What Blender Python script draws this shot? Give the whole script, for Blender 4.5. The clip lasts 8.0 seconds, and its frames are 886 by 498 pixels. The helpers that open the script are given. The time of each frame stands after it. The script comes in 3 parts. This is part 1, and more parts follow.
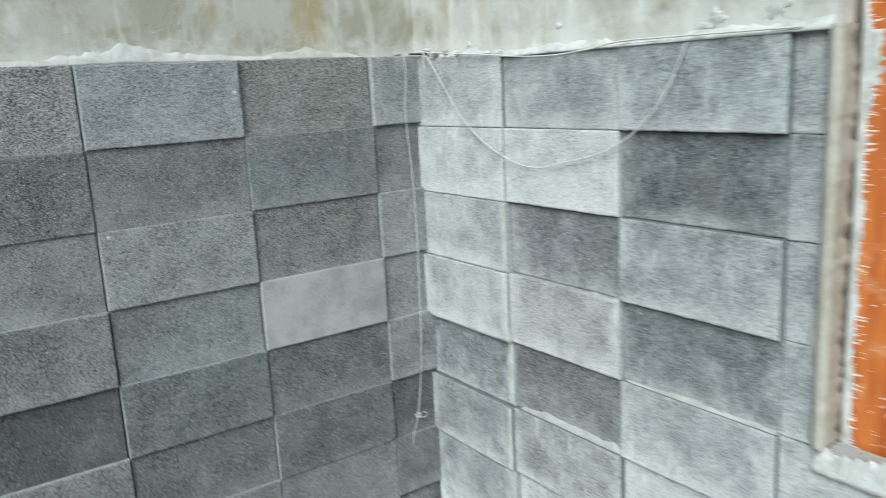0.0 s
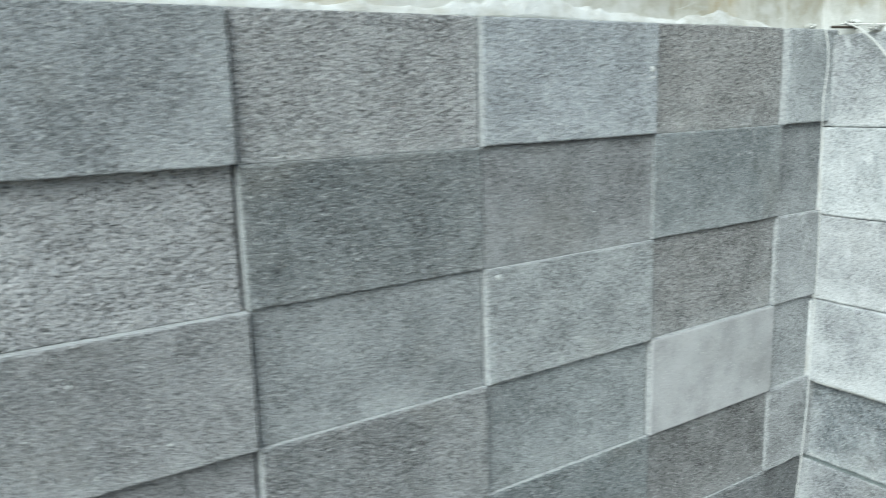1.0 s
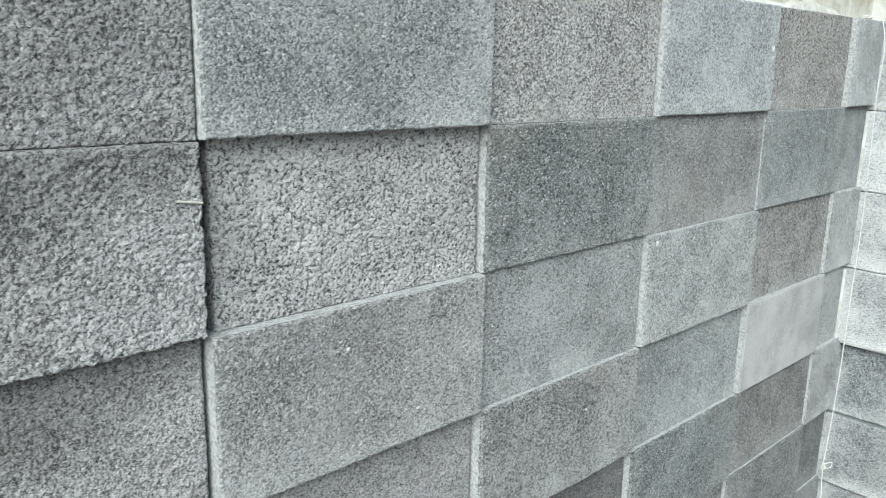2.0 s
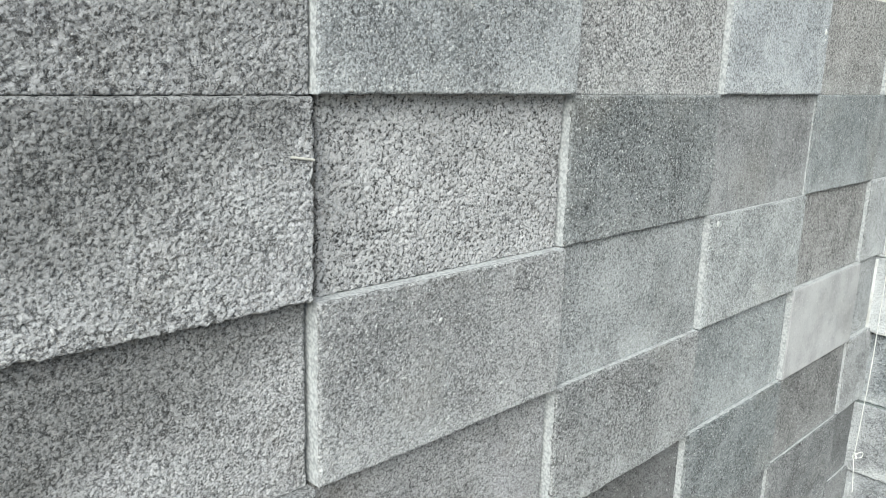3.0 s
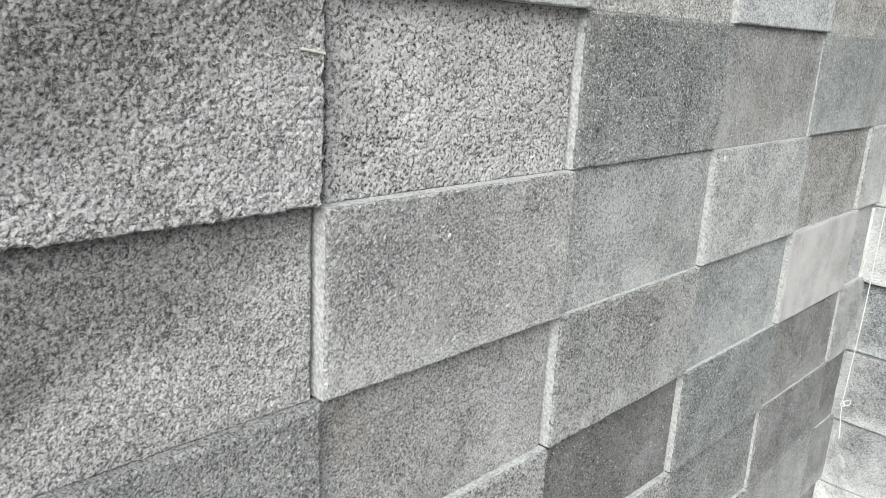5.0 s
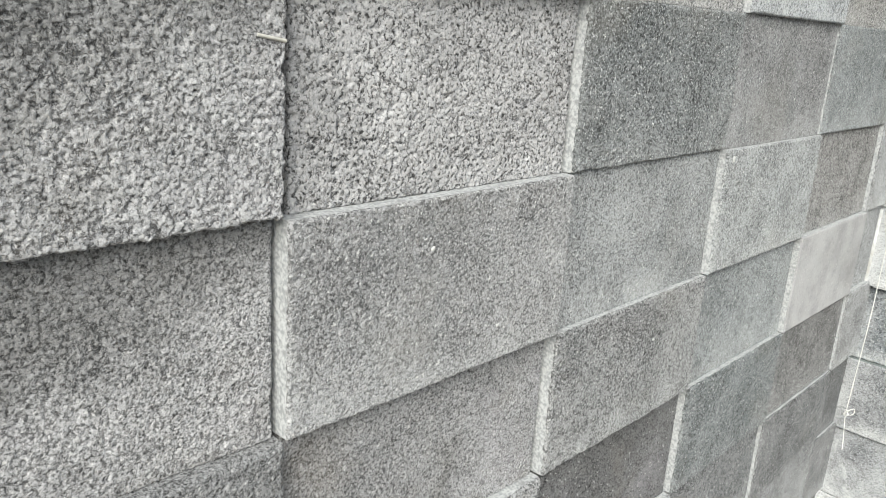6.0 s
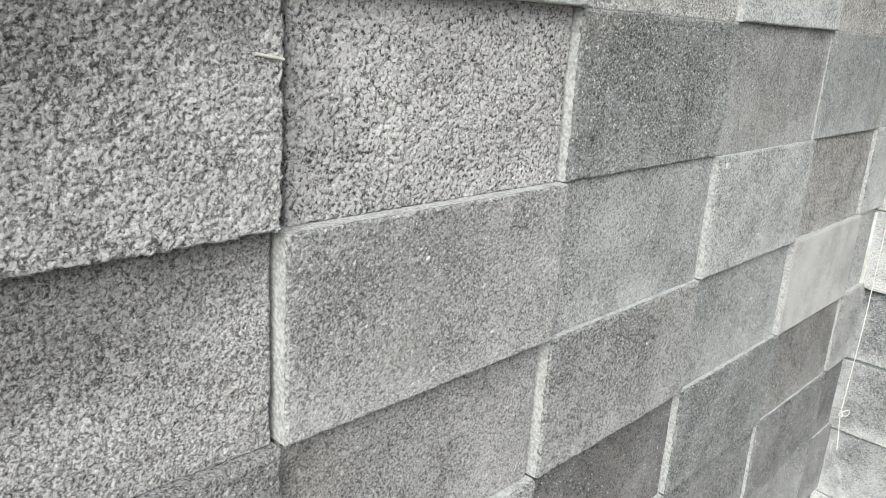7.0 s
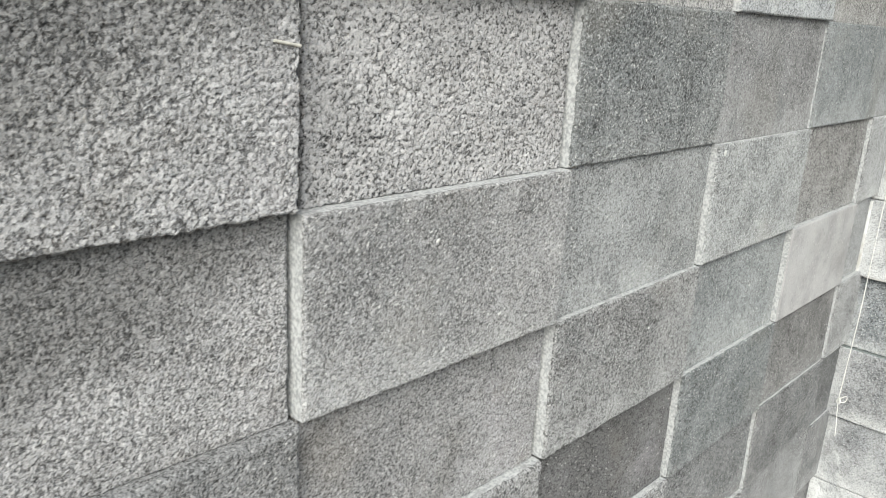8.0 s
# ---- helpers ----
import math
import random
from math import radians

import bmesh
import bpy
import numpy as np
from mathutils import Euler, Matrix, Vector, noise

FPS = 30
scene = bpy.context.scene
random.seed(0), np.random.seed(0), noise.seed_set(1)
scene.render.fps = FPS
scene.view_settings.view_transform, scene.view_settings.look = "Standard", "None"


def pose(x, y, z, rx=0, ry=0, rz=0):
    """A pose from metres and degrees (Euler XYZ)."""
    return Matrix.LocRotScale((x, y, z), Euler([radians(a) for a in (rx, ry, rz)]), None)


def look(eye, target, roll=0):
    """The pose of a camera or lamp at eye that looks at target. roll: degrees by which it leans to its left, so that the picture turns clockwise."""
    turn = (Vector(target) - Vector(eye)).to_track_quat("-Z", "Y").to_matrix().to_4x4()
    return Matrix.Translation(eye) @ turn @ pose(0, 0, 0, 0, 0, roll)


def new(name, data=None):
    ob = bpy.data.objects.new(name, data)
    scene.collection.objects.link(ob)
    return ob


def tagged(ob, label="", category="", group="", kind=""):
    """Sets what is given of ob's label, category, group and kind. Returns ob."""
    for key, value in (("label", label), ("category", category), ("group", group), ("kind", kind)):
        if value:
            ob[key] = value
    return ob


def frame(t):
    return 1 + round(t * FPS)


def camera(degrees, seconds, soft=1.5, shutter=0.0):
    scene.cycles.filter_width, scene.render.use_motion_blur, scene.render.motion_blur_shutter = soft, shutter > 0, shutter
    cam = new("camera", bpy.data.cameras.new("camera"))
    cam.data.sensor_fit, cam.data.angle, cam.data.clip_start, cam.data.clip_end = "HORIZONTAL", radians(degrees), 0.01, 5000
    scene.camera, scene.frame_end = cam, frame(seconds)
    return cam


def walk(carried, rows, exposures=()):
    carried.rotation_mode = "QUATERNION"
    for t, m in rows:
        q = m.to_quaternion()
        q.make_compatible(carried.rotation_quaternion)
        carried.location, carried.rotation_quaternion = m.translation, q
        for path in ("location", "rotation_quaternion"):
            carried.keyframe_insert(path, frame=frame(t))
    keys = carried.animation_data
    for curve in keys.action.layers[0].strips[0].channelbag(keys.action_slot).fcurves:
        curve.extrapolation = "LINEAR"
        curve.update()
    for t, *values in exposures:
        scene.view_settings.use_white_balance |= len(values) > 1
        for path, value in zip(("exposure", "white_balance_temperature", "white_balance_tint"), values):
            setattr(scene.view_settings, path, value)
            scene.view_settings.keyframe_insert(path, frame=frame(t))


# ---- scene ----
cam = camera(58.9, 8.0, soft=0.45, shutter=0.28)
PATH = [
    (0, (-0.674, -1.017, 1.457), (0.435, 0.596, 1.044), -3.1),
    (0.1, (-0.679, -0.958, 1.454), (0.414, 0.668, 1.054), -3.0),
    (0.3, (-0.694, -0.833, 1.460), (0.368, 0.812, 1.056), -1.8),
    (0.5, (-0.710, -0.716, 1.452), (0.325, 0.952, 1.074), -1.4),
    (0.6, (-0.723, -0.664, 1.447), (0.300, 1.015, 1.081), -1.4),
    (0.7, (-0.742, -0.612, 1.447), (0.280, 1.066, 1.073), -1.4),
    (0.8, (-0.769, -0.571, 1.445), (0.260, 1.101, 1.064), -1.4),
    (0.9, (-0.811, -0.534, 1.442), (0.243, 1.122, 1.059), -1.5),
    (1, (-0.858, -0.500, 1.442), (0.226, 1.136, 1.055), -1.6),
    (1.1, (-0.901, -0.465, 1.446), (0.215, 1.142, 1.044), -1.4),
    (1.2, (-0.938, -0.439, 1.452), (0.211, 1.138, 1.029), -1.1),
    (1.3, (-0.969, -0.419, 1.457), (0.210, 1.129, 1.011), -1.0),
    (1.5, (-1.013, -0.396, 1.453), (0.229, 1.100, 0.987), -0.6),
    (1.7, (-1.041, -0.377, 1.446), (0.255, 1.072, 0.980), 0.2),
    (2, (-1.058, -0.351, 1.437), (0.281, 1.064, 0.983), 1.2),
    (2.2, (-1.072, -0.339, 1.430), (0.279, 1.069, 0.991), 1.2),
    (3.5, (-1.109, -0.293, 1.399), (0.270, 1.082, 0.945), 2.2),
    (4, (-1.123, -0.297, 1.374), (0.257, 1.074, 0.911), 2.5),
    (4.2, (-1.122, -0.301, 1.368), (0.255, 1.069, 0.891), 2.6),
    (5.3, (-1.092, -0.272, 1.387), (0.304, 1.051, 0.838), 3.5),
    (5.5, (-1.084, -0.261, 1.386), (0.313, 1.061, 0.837), 3.8),
    (6, (-1.063, -0.253, 1.382), (0.337, 1.060, 0.820), 3.8),
    (6.5, (-1.065, -0.252, 1.384), (0.334, 1.063, 0.821), 3.7),
    (7, (-1.066, -0.259, 1.390), (0.332, 1.053, 0.823), 3.8),
    (7.5, (-1.062, -0.271, 1.395), (0.336, 1.041, 0.827), 3.6),
    (8, (-1.080, -0.264, 1.385), (0.324, 1.042, 0.816), 3.3),
]
EXPOSURES = [(0.0, 0.11, 5900, -2), (0.5, 0.23, 5810, -2), (1.0, 0.40, 5790, -3), (1.5, 0.50, 5830, -2), (2.0, 0.58, 6050, 1),
             (3.5, 0.77, 6230, 4), (4.0, 0.79, 6300, 6), (5.5, 0.71, 6450, 6), (8.0, 0.69, 6500, 6)]
walk(cam, [(t, look(eye, target, roll)) for t, eye, target, roll in PATH], EXPOSURES)

# ---- light ----
world = bpy.data.worlds.new("overcast_sky")
scene.world = world
world.use_nodes = True
wn = world.node_tree
sky = wn.nodes.new("ShaderNodeTexSky")
sky.sky_type = "NISHITA"
sky.sun_disc = False
SUN_FROM = Vector((-0.64, -0.46, 0.615)).normalized()
sky.sun_elevation = math.asin(SUN_FROM.z)
sky.sun_rotation = math.atan2(SUN_FROM.x, SUN_FROM.y)
sky.dust_density = 1.5
wn.nodes["Background"].inputs["Strength"].default_value = 0.09
wn.links.new(sky.outputs[0], wn.nodes["Background"].inputs["Color"])

sun = new("sun", bpy.data.lights.new("sun", "SUN"))
sun.data.energy = 3.6
sun.data.angle = radians(45)
sun.data.color = (1.0, 0.97, 0.93)
sun.matrix_world = look(SUN_FROM * 10, (0, 0, 0))


# ---- materials ----
class Nodes:
    """A short way to write node materials."""

    def __init__(self, name):
        self.mat = bpy.data.materials.new(name)
        self.mat.use_nodes = True
        self.tree = self.mat.node_tree
        self.bsdf = self.tree.nodes["Principled BSDF"]

    def node(self, kind, **inputs):
        n = self.tree.nodes.new(kind)
        for key, value in inputs.items():
            self.put(n, key, value)
        return n

    def put(self, n, key, value):
        socket = n.inputs[int(key[1:])] if key[0] == "i" and key[1:].isdigit() else n.inputs[key.replace("_", " ")]
        if isinstance(value, bpy.types.NodeSocket):
            self.tree.links.new(value, socket)
        else:
            socket.default_value = value

    def coords(self, scale=(1, 1, 1), shift=None):
        tc = self.node("ShaderNodeTexCoord")
        m = self.node("ShaderNodeMapping", Vector=tc.outputs["Object"], Scale=scale)
        if shift:
            self.put(m, "Location", shift)
        return m.outputs[0]

    def noise(self, vec, scale, detail=2.0, rough=0.5, distortion=0.0):
        return self.node("ShaderNodeTexNoise", Vector=vec, Scale=scale, Detail=detail, Roughness=rough, Distortion=distortion).outputs["Fac"]

    def ramp(self, fac, lo, hi, a=0.0, b=1.0):
        n = self.node("ShaderNodeMapRange", Value=fac)
        n.interpolation_type = "SMOOTHSTEP"
        for key, value in (("From Min", lo), ("From Max", hi), ("To Min", a), ("To Max", b)):
            self.put(n, key, value)
        return n.outputs[0]

    def math(self, op, a, b=0.0):
        n = self.node("ShaderNodeMath")
        n.operation = op
        self.put(n, "i0", a)
        self.put(n, "i1", b)
        return n.outputs[0]

    def mix(self, fac, a, b, blend="MIX"):
        n = self.node("ShaderNodeMix")
        n.data_type, n.blend_type = "RGBA", blend
        n.inputs[0].default_value = 1.0
        self.put(n, "i0", fac)
        self.put(n, "i6", a)
        self.put(n, "i7", b)
        return n.outputs[2]

    def done(self, colour, rough, bump=None, strength=0.4, distance=0.001, specular=0.3):
        self.put(self.bsdf, "Base Color", colour)
        self.put(self.bsdf, "Roughness", rough)
        self.put(self.bsdf, "Specular IOR Level", specular)
        if bump is not None:
            b = self.node("ShaderNodeBump", Height=bump, Strength=strength, Distance=distance)
            self.put(self.bsdf, "Normal", b.outputs[0])
        return self.mat


def stone_material(name, grain, contrast, haze, relief):
    """Andesite: a tone from the object's colour, mineral grain, soft mottling, and a cement haze."""
    n = Nodes(name)
    info = n.node("ShaderNodeObjectInfo")
    shift = n.node("ShaderNodeCombineXYZ", X=n.math("MULTIPLY", info.outputs["Random"], 37.0), Y=n.math("MULTIPLY", info.outputs["Random"], 11.0))
    vec = n.coords(shift=shift.outputs[0])
    fine = n.noise(vec, 1000.0 / grain, 2.8, 0.62)
    finer = n.noise(vec, 2600.0 / grain, 2.0, 0.6)
    wide = n.noise(vec, 22.0, 4.0, 0.6)
    tint = n.noise(vec, 9.0, 2.0, 0.5)
    pit = n.ramp(fine, 0.33, 0.62)
    speck = n.math("ADD", n.math("MULTIPLY", pit, 1.15 * contrast), 1.0 - 0.68 * contrast)
    speck2 = n.ramp(finer, 0.35, 0.65, 1 - 0.3 * contrast, 1 + 0.3 * contrast)
    wider = n.noise(vec, 8.0, 2.0, 0.5)
    mottle = n.math("MULTIPLY", n.ramp(wide, 0.32, 0.68, 0.84, 1.16), n.ramp(wider, 0.3, 0.7, 0.9, 1.1))
    clump = n.ramp(n.noise(vec, 270.0, 2.0, 0.6), 0.34, 0.66, 1 - 0.22 * contrast, 1 + 0.2 * contrast)
    mottle = n.math("MULTIPLY", mottle, clump)
    patch = n.ramp(n.noise(vec, 17.0, 3.0, 0.6), 0.34, 0.64, 0.45, 1.25)
    speck = n.math("ADD", n.math("MULTIPLY", n.math("SUBTRACT", speck, 1.0), patch), 1.0)
    value = n.math("MULTIPLY", n.math("MULTIPLY", speck, speck2), mottle)
    bent = n.node("ShaderNodeVectorMath", i0=vec, i1=n.node("ShaderNodeVectorMath", i0=n.node("ShaderNodeTexNoise", Vector=vec, Scale=900.0 / grain, Detail=1.0).outputs["Color"], i1=(0.0009 * grain,) * 3).outputs[0])
    bent.inputs[1].links[0].from_node.operation = "MULTIPLY"
    cells = n.node("ShaderNodeTexVoronoi", Vector=bent.outputs[0], Scale=1000.0 / grain)
    pick = n.node("ShaderNodeSeparateColor", Color=cells.outputs["Color"]).outputs[0]
    crystal = n.math("ADD", n.ramp(pick, 0.0, 0.38, 1 - 0.85 * contrast, 1.0), n.ramp(pick, 0.76, 1.0, 0.0, (0.6 if haze else 0.3) * contrast))
    value = n.math("MULTIPLY", value, n.math("MULTIPLY", crystal, n.ramp(cells.outputs["Distance"], 0.35, 0.85, 1 + 0.08 * contrast, 1 - 0.5 * contrast)))
    pepper = n.math("MULTIPLY", n.ramp(n.noise(vec, 560.0 / grain, 3.0, 0.7), 0.55 if haze else 0.515, 0.67 if haze else 0.61), n.ramp(n.noise(vec, 26.0, 3.0, 0.6), 0.3, 0.62, 0.35, 1.0))
    value = n.math("MULTIPLY", value, n.math("SUBTRACT", 1.0 + 0.1 * contrast, n.math("MULTIPLY", pepper, 0.8 * contrast)))
    # crevices: cut into the bump below, their shade also darkens the colour
    ridge = n.math("ABSOLUTE", n.math("SUBTRACT", n.noise(vec, 560.0 / grain, 2.5, 0.55, 0.3), 0.5))
    crevice = n.math("MULTIPLY", n.ramp(ridge, 0.012, 0.06, 1.0, 0.0), n.ramp(n.noise(vec, 330.0 / grain, 2.0, 0.6), 0.44, 0.56))
    value = n.math("MULTIPLY", value, n.math("SUBTRACT", 1.06, n.math("MULTIPLY", crevice, 0.22)))
    cap = n.node("ShaderNodeMath", i0=value, i1=1.32, i2=0.5)
    cap.operation = "SMOOTH_MIN"
    value = cap.outputs[0]
    value_rgb = n.node("ShaderNodeCombineColor", Red=value, Green=value, Blue=value).outputs[0]
    base = n.mix(1.0, info.outputs["Color"], value_rgb, "MULTIPLY")
    base = n.mix(n.ramp(n.noise(vec, 9.0, 5.0, 0.65), 0.48, 0.72, 0.0, 0.15), base, (0.19, 0.233, 0.245, 1))
    base = n.mix(n.ramp(tint, 0.56, 0.74, 0.0, 0.14), base, (0.27, 0.22, 0.17, 1))
    base = n.mix(n.ramp(n.noise(vec, 480.0, 1.0), 0.66, 0.74, 0.0, 0.6), base, (0.6, 0.6, 0.58, 1))
    base = n.mix(n.ramp(n.noise(vec, 900.0 / grain, 1.0), 0.64, 0.72, 0.0, (0.75 if haze else 0.35) * contrast), base, (0.56, 0.57, 0.56, 1))
    if haze:
        xyz = n.node("ShaderNodeSeparateXYZ", Vector=n.coords())
        ragged = n.math("MULTIPLY", n.math("SUBTRACT", n.noise(vec, 55.0, 4.0, 0.65), 0.5), 0.05)
        ex = n.ramp(n.math("ADD", n.math("ABSOLUTE", xyz.outputs[0]), ragged), 0.072, 0.1, 0.0, 0.2)
        ez = n.ramp(n.math("SUBTRACT", n.math("MULTIPLY", ragged, 0.6), xyz.outputs[2]), 0.020, 0.05, 0.0, 0.26)
        cloud = n.math("ADD", n.math("MULTIPLY", n.noise(vec, 22.0, 8.0, 0.7, 0.3), 1.2), n.math("MAXIMUM", ex, ez))
        cloud = n.math("ADD", cloud, n.math("MULTIPLY", info.outputs["Alpha"], 0.75))
        cloud = n.math("SUBTRACT", cloud, n.math("MULTIPLY", xyz.outputs[2], 1.3))
        cloud = n.math("MULTIPLY", n.ramp(cloud, 0.62, 1.72), haze)
        cloud = n.math("MULTIPLY", cloud, n.ramp(fine, 0.34, 0.56, 0.5, 1.0))
        base = n.mix(cloud, base, (0.65, 0.66, 0.65, 1))
        streak = n.noise(n.coords(scale=(1.0, 1.0, 0.35), shift=shift.outputs[0]), 48.0, 7.0, 0.7, 0.6)
        chalk = n.math("MULTIPLY", n.ramp(streak, 0.54, 0.68), info.outputs["Alpha"])
        base = n.mix(n.math("MULTIPLY", chalk, 0.7 * haze), base, (0.72, 0.73, 0.72, 1))
    height = n.math("SUBTRACT", n.math("ADD", pit, n.math("MULTIPLY", finer, 0.6)), n.math("MULTIPLY", pepper, 0.9))
    height = n.math("SUBTRACT", height, n.math("MULTIPLY", cells.outputs["Distance"], 0.8))
    height = n.math("SUBTRACT", height, n.math("MULTIPLY", crevice, 0.44))
    n.bsdf.inputs["Diffuse Roughness"].default_value = 0.35 if contrast > 0.1 else 0.0
    return n.done(base, 0.92, height, 0.9, relief, 0.2)


def flamed_material(name, size, cover, low, speck, relief):
    """Coarse flamed andesite: pale crystal faces broken by small dark pits, with dirt, stain and painted overhang
    shade.
    size: width of the pits in millimetres; cover: how far they spread; low: how dark they are; speck: how mixed the
    crystals are."""
    n = Nodes(name)
    info = n.node("ShaderNodeObjectInfo")
    shift = n.node("ShaderNodeCombineXYZ", X=n.math("MULTIPLY", info.outputs["Random"], 37.0), Y=n.math("MULTIPLY", info.outputs["Random"], 11.0))
    vec = n.coords(shift=shift.outputs[0])
    broad = n.noise(vec, 24.0, 3.0, 0.6)
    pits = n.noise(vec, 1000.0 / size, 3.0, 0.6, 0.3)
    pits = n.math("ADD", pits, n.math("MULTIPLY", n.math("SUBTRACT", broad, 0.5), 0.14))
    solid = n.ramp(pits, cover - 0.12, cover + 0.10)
    dark = n.ramp(n.noise(vec, 1500.0 / size, 2.0, 0.55), 0.30, 0.56, 1.0 - 1.5 * speck, 1.0)
    light = n.ramp(n.noise(vec, 1300.0 / size, 2.0, 0.55, 0.3), 0.48, 0.72, 0.0, 1.1 * speck)
    crystal = n.math("ADD", dark, light)
    # shade of the crevices is multiplied into the colour, on top of the bump
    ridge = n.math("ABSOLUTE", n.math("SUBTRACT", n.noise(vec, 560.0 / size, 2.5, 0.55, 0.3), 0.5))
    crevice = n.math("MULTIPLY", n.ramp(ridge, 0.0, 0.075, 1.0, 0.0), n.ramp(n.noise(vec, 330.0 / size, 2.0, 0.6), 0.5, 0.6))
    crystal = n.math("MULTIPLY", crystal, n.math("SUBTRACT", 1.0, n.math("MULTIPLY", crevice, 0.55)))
    mottle = n.math("MULTIPLY", n.ramp(n.noise(vec, 26.0, 4.0, 0.6), 0.3, 0.7, 0.9, 1.1), n.ramp(n.noise(vec, 8.0, 2.0, 0.5), 0.3, 0.7, 0.94, 1.06))
    value = n.math("MULTIPLY", crystal, mottle)
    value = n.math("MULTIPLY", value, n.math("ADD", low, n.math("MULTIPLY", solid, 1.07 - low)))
    value_rgb = n.node("ShaderNodeCombineColor", Red=value, Green=value, Blue=value).outputs[0]
    base = n.mix(1.0, info.outputs["Color"], value_rgb, "MULTIPLY")
    base = n.mix(n.ramp(n.noise(vec, 10.0, 3.0, 0.6), 0.56, 0.76, 0.0, 0.16), base, (0.30, 0.25, 0.19, 1))
    base = n.mix(n.ramp(n.noise(vec, 12.0, 4.0, 0.6, 0.6), 0.54, 0.74, 0.0, 0.14), base, (0.36, 0.34, 0.37, 1))
    base = n.mix(n.ramp(n.noise(vec, 420.0, 1.0), 0.68, 0.74, 0.0, 0.55), base, (0.58, 0.58, 0.56, 1))
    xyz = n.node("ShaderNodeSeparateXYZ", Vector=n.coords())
    # darker towards the upper left: a stain, and overhang shade painted into the colour
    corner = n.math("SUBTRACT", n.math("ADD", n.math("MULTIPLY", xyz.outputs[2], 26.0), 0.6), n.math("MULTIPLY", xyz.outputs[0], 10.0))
    stain_and_shade = n.ramp(n.math("ADD", corner, n.math("MULTIPLY", n.noise(vec, 14.0, 4.0, 0.6), 1.6)), 0.8, 2.0)
    stain_and_shade = n.math("MULTIPLY", stain_and_shade, info.outputs["Alpha"])
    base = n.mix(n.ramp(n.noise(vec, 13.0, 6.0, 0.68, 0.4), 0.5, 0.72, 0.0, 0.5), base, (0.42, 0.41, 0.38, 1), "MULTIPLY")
    base = n.mix(n.math("MULTIPLY", stain_and_shade, 0.8), base, (0.30, 0.30, 0.29, 1), "MULTIPLY")
    height = n.math("ADD", n.math("MULTIPLY", solid, 0.5), n.math("MULTIPLY", pits, 1.6))
    height = n.math("SUBTRACT", height, n.math("MULTIPLY", crevice, 0.5))
    n.bsdf.inputs["Diffuse Roughness"].default_value = 0.35
    return n.done(base, 0.92, height, 0.8, relief, 0.2)


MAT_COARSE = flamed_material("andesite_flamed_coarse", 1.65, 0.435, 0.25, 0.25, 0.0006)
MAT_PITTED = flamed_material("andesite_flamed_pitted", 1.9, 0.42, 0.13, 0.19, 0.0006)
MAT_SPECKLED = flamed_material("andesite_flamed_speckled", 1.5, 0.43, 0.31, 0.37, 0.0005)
MAT_MEDIUM = stone_material("andesite_flamed", 1.5, 0.8, 0.3, 0.0005)
MAT_FINE = stone_material("andesite_fine", 1.35, 0.66, 0.35, 0.0003)
MAT_SMOOTH = stone_material("andesite_honed", 1.4, 0.04, 0.05, 0.0001)
MAT_HAZED = stone_material("andesite_with_cement_haze", 2.0, 0.62, 0.9, 0.0003)


def sawn_material(name, dull, pale, dirt):
    n = Nodes(name)
    vec = n.coords()
    c = n.mix(n.ramp(n.noise(vec, 500.0, 3.0), 0.35, 0.65), dull, pale)
    c = n.mix(n.ramp(n.noise(vec, 150.0, 4.0, 0.65), 0.5, 0.7, 0.0, 0.8), c, dirt)
    return n.done(c, 0.9, n.noise(vec, 700.0, 2.0), 0.5, 0.0006)


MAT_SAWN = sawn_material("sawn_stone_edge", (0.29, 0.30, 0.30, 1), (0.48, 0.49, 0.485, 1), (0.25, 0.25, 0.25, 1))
MAT_SAWN_DARK = sawn_material("dark_sawn_edge", (0.12, 0.14, 0.135, 1), (0.22, 0.25, 0.24, 1), (0.10, 0.11, 0.105, 1))


